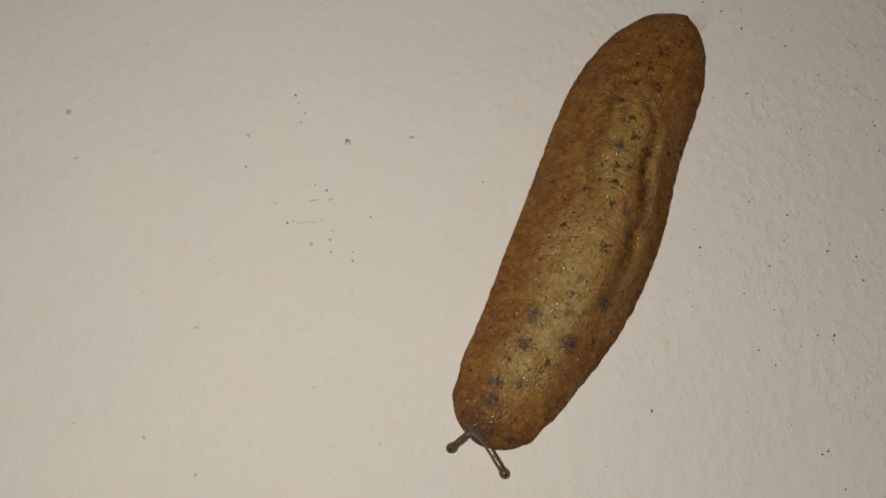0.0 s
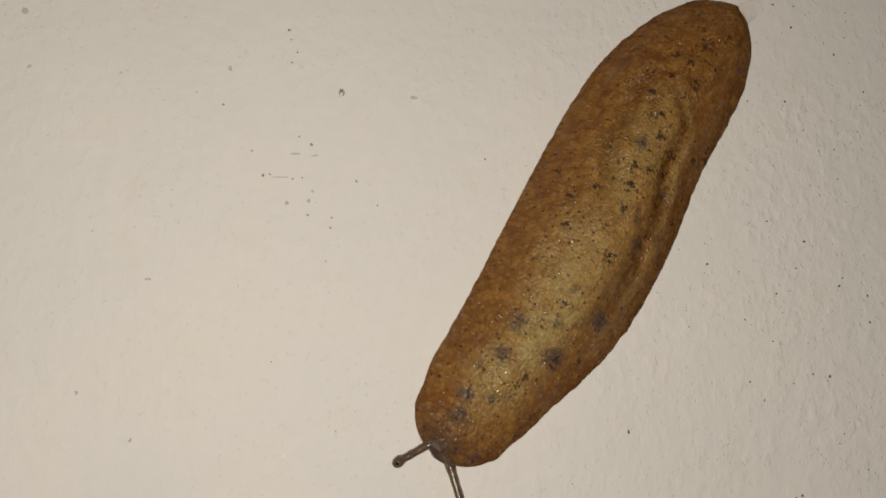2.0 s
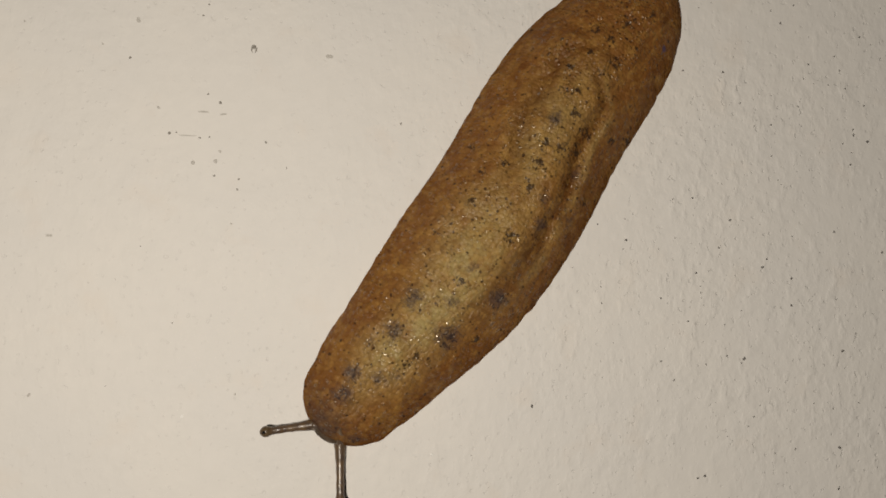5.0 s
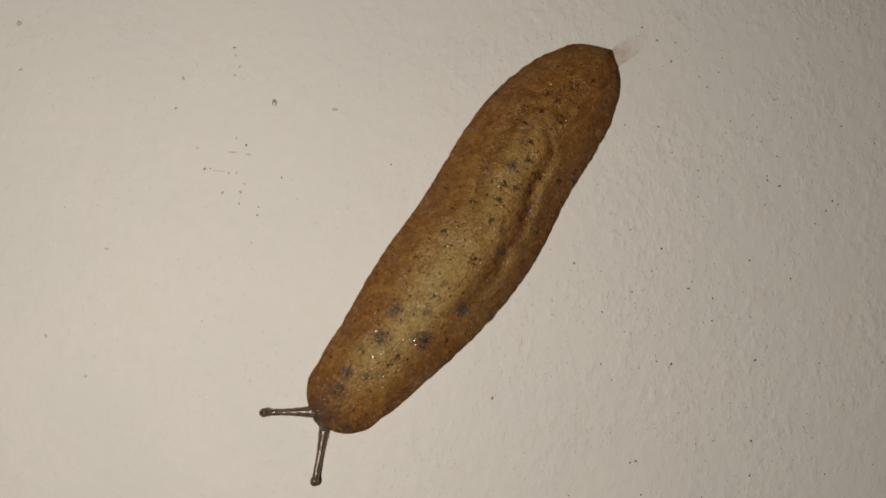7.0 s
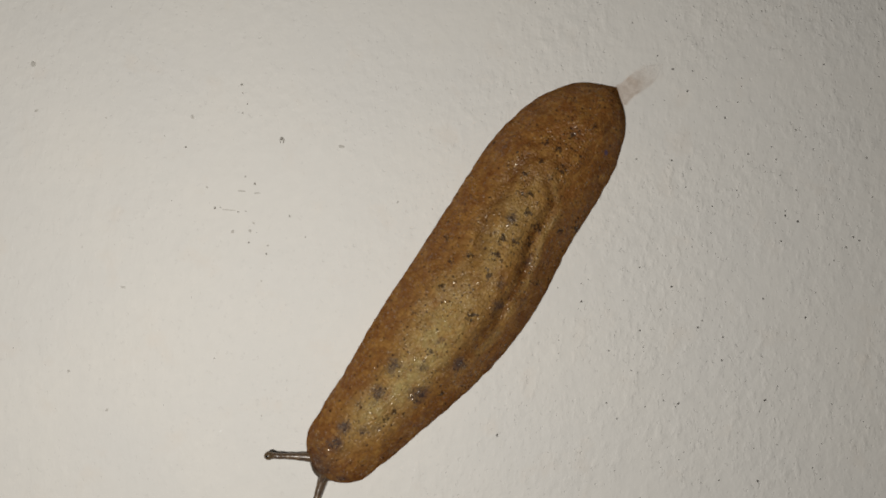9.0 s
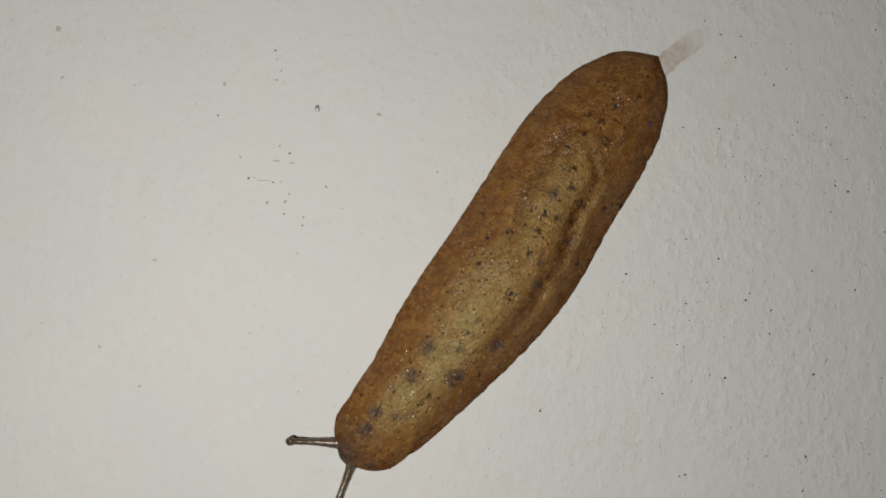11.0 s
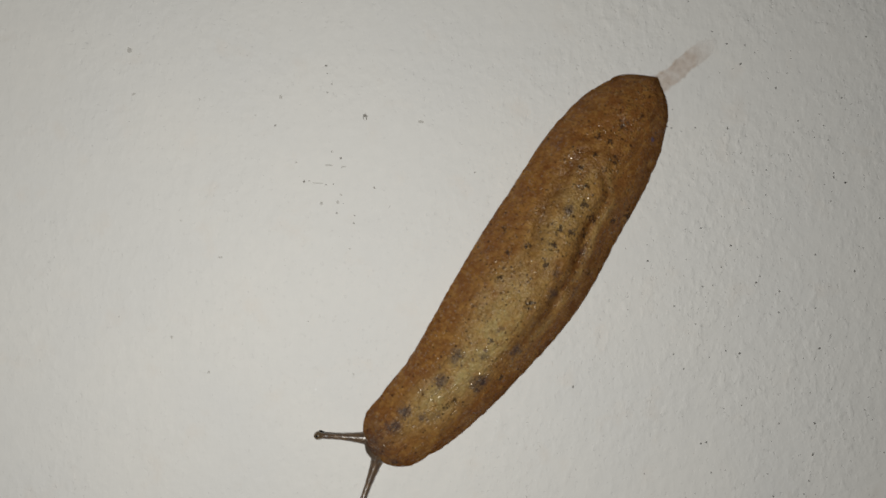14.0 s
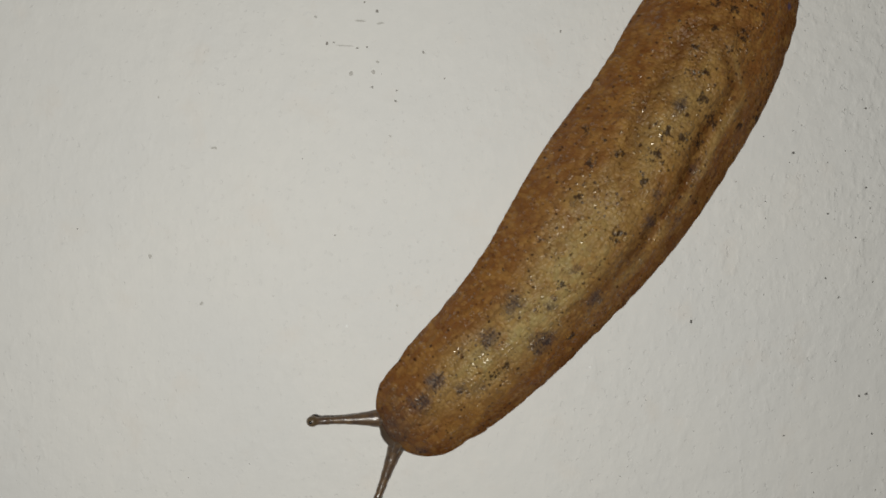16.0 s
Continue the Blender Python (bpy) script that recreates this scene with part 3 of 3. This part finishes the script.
def build_specks():
    rnd = random.Random(11)
    shapes = {m.name: [grain_mesh("speck", m, s) for s in range(5)] for m in (GRIT, DARK_GRIT, SMUDGE, BRICK_RED, GLINT)}
    rows = [(x, z, r, GRIT) for x, z, r in DARK_SPECKS] + [(x, z, min(0.2, r), DARK_GRIT) for x, z, r in FLANK_SPECKS] + [(x, z, r, SMUDGE) for x, z, r in FAINT_SPECKS] + [(1.6, -16.4, 0.16, BRICK_RED), (8.0, -0.9, 0.2, SMUDGE)] + [(-6.1, -38.5, 0.22, GLINT), (7.5, -25.9, 0.16, GLINT), (19.3, -42.6, 0.17, GLINT)]
    for x, z, r, m in rows:
        ob = new("speck", rnd.choice(shapes[m.name]))
        ob.parent = wall
        ob.location = at_wall(x, z, -0.05)
        ob.rotation_euler = (0, rnd.uniform(0, 6.28), 0)
        ob.scale = (0.85 * r * MM * rnd.uniform(0.8, 1.25), 0.30 * r * MM, 0.85 * r * MM * rnd.uniform(0.8, 1.25))
    # the reference mark: a hooked chip; and two level smears
    for x, z, w, h, turn, m in ((-0.05, 0.15, 0.30, 0.34, 20, GRIT), (0.22, -0.2, 0.12, 0.40, 12, GRIT), (-0.22, -0.25, 0.09, 0.34, -14, GRIT),
                                (-5.0, -7.0, 0.75, 0.12, 3, SMUDGE), (-2.9, -7.2, 0.60, 0.12, -6, SMUDGE), (-6.6, -9.6, 0.9, 0.08, 2, SMUDGE)):
        ob = new("speck", rnd.choice(shapes[m.name]))
        ob.parent = wall
        ob.location = at_wall(x, z, -0.05)
        ob.rotation_euler = (0, radians(turn), 0)
        ob.scale = (w * MM, (0.08 if m is GRIT else 0.025) * MM, h * MM)


build_specks()


def build_grit():
    """Uncountable tiny specks, thicker towards the rougher part of the wall."""
    rnd = random.Random(5)
    verts, faces = [], []
    for _ in range(1500):
        x, z = rnd.uniform(-70, 96), rnd.uniform(-90, 50)
        if rnd.random() > 0.18 + 0.82 * step(x, 15, 60):
            continue
        r = rnd.uniform(0.05, 0.13) * (1.6 if rnd.random() < 0.14 else 1.0) * (0.7 + 0.6 * step(x, 15, 60))
        base, k, turn, thin = len(verts), 6, rnd.uniform(0, 3), rnd.uniform(0.4, 1.0)
        y = 0.02
        for i in range(k):
            a = 2 * math.pi * i / k
            px, pz = r * math.cos(a) * rnd.uniform(0.7, 1.2), r * thin * math.sin(a) * rnd.uniform(0.7, 1.2)
            verts.append(((x + px * math.cos(turn) - pz * math.sin(turn)) * MM, 0.10 * MM, UP + (z + px * math.sin(turn) + pz * math.cos(turn)) * MM))
        verts.append((x * MM, (y - 0.4 * r) * MM, UP + z * MM))
        faces += [(base + i, base + (i + 1) % k, base + k) for i in range(k)]
    ob = mesh_object("wall_grit", verts, faces, DARK_GRIT, smooth=False)
    return tagged(ob, "scattered tiny grey grit stuck in the wall paint", "grit", kind="stuff")


build_grit()

# ---- how the slug creeps ----
# seconds; tail tip across and up, and body length, in millimetres
SPINE = [
    (0, 47.00, 11.48, 62.97),
    (1, 47.02, 11.25, 63.71),
    (2, 47.29, 11.25, 64.27),
    (2.5, 47.32, 11.33, 64.48),
    (3.5, 46.92, 10.96, 64.69),
    (4, 46.54, 10.51, 64.30),
    (6.5, 45.65, 9.62, 64.47),
    (7, 45.52, 9.81, 64.46),
    (8, 44.94, 9.32, 64.90),
    (8.5, 44.61, 9.03, 65.08),
    (11, 43.77, 8.49, 66.64),
    (11.5, 43.69, 8.32, 66.72),
    (12.4, 43.17, 7.67, 67.55),
    (13.2, 42.33, 7.37, 67.75),
    (14, 41.88, 6.60, 68.50),
    (14.5, 41.40, 5.92, 68.70),
    (15, 40.96, 5.24, 69.00),
    (15.5, 40.24, 4.69, 68.69),
    (16, 39.49, 4.03, 69.48),
]
# at the same seconds: the body's direction at six even stations from tail to head, in degrees
BEND = [
    (-134.9, -129.1, -118.7, -123.6, -132.1, -128.7),
    (-134.2, -129.5, -118.7, -123.7, -130.5, -125.4),
    (-132.9, -130.4, -119.3, -124.1, -130.6, -123.4),
    (-132.6, -130.4, -119.4, -124.6, -129.5, -123.7),
    (-132.5, -129.5, -118.3, -125.1, -130.3, -124.8),
    (-132.6, -129.7, -118.6, -125.5, -130.5, -125.8),
    (-132.4, -128.1, -118.1, -126.4, -130.1, -128.7),
    (-132.9, -128.0, -117.4, -126.1, -128.7, -130.3),
    (-129.9, -127.7, -117.8, -127.3, -129.5, -130.8),
    (-130.4, -127.2, -117.3, -126.4, -129.2, -130.5),
    (-130.3, -124.8, -119.0, -125.5, -129.5, -134.0),
    (-131.2, -124.9, -119.0, -124.9, -131.1, -136.2),
    (-131.6, -124.9, -118.9, -124.4, -132.7, -138.0),
    (-131.2, -122.7, -119.7, -123.7, -133.2, -139.7),
    (-129.2, -122.5, -120.3, -123.7, -134.7, -139.9),
    (-128.4, -121.7, -121.1, -125.4, -134.4, -138.6),
    (-128.6, -121.4, -121.8, -125.2, -135.6, -138.7),
    (-128.7, -120.2, -122.3, -124.8, -136.5, -138.2),
    (-129.2, -119.2, -123.0, -126.1, -136.2, -137.0),
]
# and the girth of either flank at seven stations from tail to head, as a share of the girth at rest
GIRTH_STATIONS = (0, 0.15, 0.32, 0.49, 0.66, 0.83, 1)
GIRTH = [
    (0.99, 0.97, 0.98, 0.97, 1.02, 1.06, 1.00, 0.99, 0.97, 0.96, 0.98, 1.01, 1.05, 1.01),
    (1.00, 1.04, 1.01, 0.99, 1.04, 1.07, 1.01, 1.00, 1.03, 0.99, 1.00, 1.05, 1.06, 1.00),
    (1.00, 0.97, 1.02, 1.02, 1.03, 1.07, 1.01, 1.00, 0.99, 0.98, 1.01, 1.08, 1.04, 1.00),
    (0.99, 0.99, 1.02, 1.00, 1.03, 1.07, 1.01, 1.00, 1.01, 0.99, 0.99, 1.06, 1.04, 1.01),
    (0.99, 1.00, 1.01, 0.99, 1.00, 1.04, 1.00, 1.00, 0.99, 0.99, 0.99, 1.03, 1.03, 1.00),
    (0.99, 0.98, 1.01, 0.98, 1.02, 1.02, 1.00, 0.99, 0.97, 0.99, 0.99, 1.03, 1.03, 1.00),
    (1.00, 0.99, 1.01, 0.97, 1.01, 1.02, 0.99, 1.00, 1.02, 0.98, 0.98, 1.03, 1.02, 0.99),
    (1.00, 0.97, 0.99, 0.96, 1.01, 0.97, 1.00, 1.00, 0.98, 0.97, 0.98, 0.99, 1.01, 1.00),
    (0.99, 0.96, 0.99, 0.97, 1.01, 0.97, 1.00, 1.00, 0.99, 0.95, 0.99, 1.01, 0.99, 0.99),
    (0.99, 1.00, 0.97, 0.97, 0.99, 0.95, 0.99, 1.00, 0.99, 0.96, 0.98, 0.98, 0.96, 0.99),
    (1.00, 1.02, 1.00, 0.98, 1.01, 0.93, 0.99, 1.01, 1.01, 1.00, 1.00, 0.95, 0.99, 1.02),
    (1.00, 1.04, 0.99, 0.97, 1.02, 0.91, 0.98, 1.01, 1.02, 0.99, 0.99, 0.94, 0.99, 1.01),
    (1.01, 1.02, 0.98, 0.99, 1.02, 0.93, 1.00, 1.01, 0.98, 0.98, 1.01, 0.94, 1.02, 1.02),
    (1.01, 1.03, 0.98, 0.97, 1.00, 0.90, 0.99, 1.01, 0.99, 1.00, 0.99, 0.90, 0.98, 1.02),
    (1.00, 0.99, 0.98, 0.985, 0.98, 0.92, 1.00, 1.01, 0.98, 0.97, 0.98, 0.89, 1.01, 1.02),
    (1.00, 0.99, 0.98, 0.98, 0.93, 0.93, 1.00, 1.01, 0.95, 0.97, 0.97, 0.85, 0.97, 1.03),
    (1.00, 1.02, 0.98, 1.00, 0.92, 0.93, 1.01, 1.01, 0.97, 1.00, 0.98, 0.85, 0.99, 1.04),
    (1.00, 1.02, 0.98, 1.00, 0.93, 0.94, 1.01, 1.00, 0.98, 1.01, 0.98, 0.88, 1.02, 1.05),
    (1.00, 1.04, 0.98, 0.99, 0.92, 0.96, 1.01, 1.00, 1.00, 1.03, 0.98, 0.90, 1.04, 1.07),
]
# seconds; tip across and up; the way it points, in degrees
STALK_A = [(0, 6.6, -38.0, -152), (1.0, 6.0, -38.8, -150), (1.5, 5.7, -39.1, -157), (2.0, 5.2, -39.45, -155), (3.0, 4.2, -39.6, -161), (4.0, 3.2, -39.7, -169),
           (6.5, 1.6, -40.0, -178), (8.0, 0.8, -40.2, -181), (8.5, 0.8, -40.6, -182), (11.0, -1.5, -42.2, -183), (11.5, -1.7, -42.2, -184), (12.4, -3.3, -42.8, -187), (14.0, -5.5, -44.5, -185), (14.5, -6.2, -45.6, -183), (15.3, -7.2, -46.9, -178), (16.0, -9.4, -48.0, -180)]
STALK_B = [(0, 12.0, -41.6, -69), (0.5, 12.0, -42.6, -70), (1.5, 11.8, -43.9, -74), (3.0, 11.6, -45.5, -78), (4.0, 10.8, -46.2, -84),
           (6.5, 8.7, -48.0, -94), (8.0, 6.6, -48.9, -103), (8.5, 6.3, -49.4, -104), (11.0, 4.3, -50.8, -109), (12.4, 2.6, -52.5, -109), (14.5, -0.6, -55.6, -110), (16.0, -3.3, -57.8, -110)]


# seconds; how far the skin has slid along the body towards the head, as a share of its length
SLIDE = ((0, 0.020), (1, 0.013), (2, 0.012), (3, 0.008), (4, 0.0), (8, -0.010), (11, -0.016), (12.5, -0.014), (14, -0.014), (15, -0.016), (16, -0.020))


def slid(u, t):
    """Where the skin of station u lies along the body; the tail end and the head keep their places."""
    much = step(u, EDGES[1], 0.38) * min(1.0, max(0.0, (EDGES[-2] - u) / 0.19))
    return u + much * float(curve_through([r[0] for r in SLIDE], [r[1] for r in SLIDE], t))


def along(spine, w):
    """The place and direction of the body at a share of its length."""
    s = w * (len(spine) - 1)
    i = min(len(spine) - 2, int(s))
    return [a + (b - a) * (s - i) for a, b in zip(spine[i], spine[i + 1])]


def body_at(t):
    ts = [row[0] for row in SPINE]
    x, z, long = curve_through(ts, [row[1:] for row in SPINE], t)
    bend, girth = curve_through(ts, BEND, t), curve_through(ts, GIRTH, t)
    n = 4 * SEGMENTS
    spine = []
    for i in range(n + 1):
        a = radians(float(curve_through((0, 0.2, 0.4, 0.6, 0.8, 1.0), bend, i / n)))
        if i:
            m = (a + spine[-1][2]) / 2
            x, z = x + math.cos(m) * long / n, z + math.sin(m) * long / n
        spine.append((x, z, a))
    return spine, girth


def on_wall(x, z, angle, out=0.0):
    """A pose that lies on the wall: x along the angle, z out from the wall."""
    c, s = math.cos(angle), math.sin(angle)
    m = Matrix(((c, -s, 0), (0, 0, -1), (s, c, 0))).to_4x4()
    return Matrix.Translation(at_wall(x, z, out)) @ m


def motions():
    times = [0.5 * i for i in range(33)]
    bodies = {t: body_at(t) for t in times}
    home = {t: on_wall(*bodies[t][0][2 * SEGMENTS]) for t in times}
    walk(slug, [(t, home[t]) for t in times])
    back = {t: home[t].inverted() for t in times}
    for i, side, strip, ob in PIECES:
        u = (EDGES[i] + EDGES[i + 1]) / 2
        share = (0.25, 1.0)[strip]
        rows = []
        for t in times:
            spine, girth = bodies[t]
            flank = girth[:7] if side < 0 else girth[7:]

            def push(w):
                at = slid(w, t)
                return side * share * (float(curve_through(GIRTH_STATIONS, flank, at)) * half_width(at) - half_width(w))

            # the piece lies on the chord between its two joints
            (xa, za, _), (xb, zb, _) = (along(spine, slid(w, t)) for w in (EDGES[i], EDGES[i + 1]))
            a = math.atan2(zb - za, xb - xa)
            begin, end = push(EDGES[i]), push(EDGES[i + 1])
            shift = begin if i == len(EDGES) - 2 else end if i == 0 else (begin + end) / 2
            turn = min(0.1, max(-0.1, (end - begin) / ((EDGES[i + 1] - EDGES[i]) * LENGTH))) * (1 - step(abs(u - 0.5), 0.43, 0.45))
            lift = -0.4 * side * shift if strip else 0.0
            rows.append((t, back[t] @ on_wall((xa + xb) / 2 - math.sin(a) * shift, (za + zb) / 2 + math.cos(a) * shift, a + turn, lift)))
        walk(ob, rows)
    rows = []
    for t in times:
        x, z, a = bodies[t][0][-1]
        rows.append((t, back[t] @ on_wall(x - 2.2 * math.cos(a), z - 2.2 * math.sin(a), a, 0.6)))
    walk(snout, rows)
    for ob, collar, table, out in ((stalk_a, collar_a, STALK_A, 1.5), (stalk_b, collar_b, STALK_B, 1.3)):
        rows, roots = [], []
        for t in times:
            x, z, a = curve_through([r[0] for r in table], [r[1:] for r in table], t)
            a = radians(float(a))
            rows.append((t, back[t] @ on_wall(float(x) + 0.35 * math.cos(a), float(z) + 0.35 * math.sin(a), a, out) @ pose(0, 0, 0, 0, -11, 0)))
            # the root sits where the stalk passes the front of the head
            hx, hz, ha = bodies[t][0][-1]
            hx, hz = hx - 2.0 * math.cos(ha), hz - 2.0 * math.sin(ha)
            d = (hx - float(x)) * math.cos(a) + (hz - float(z)) * math.sin(a)
            roots.append((t, back[t] @ on_wall(float(x) + d * math.cos(a), float(z) + d * math.sin(a), a, 1.0)))
        walk(ob, rows)
        walk(collar, roots)


motions()
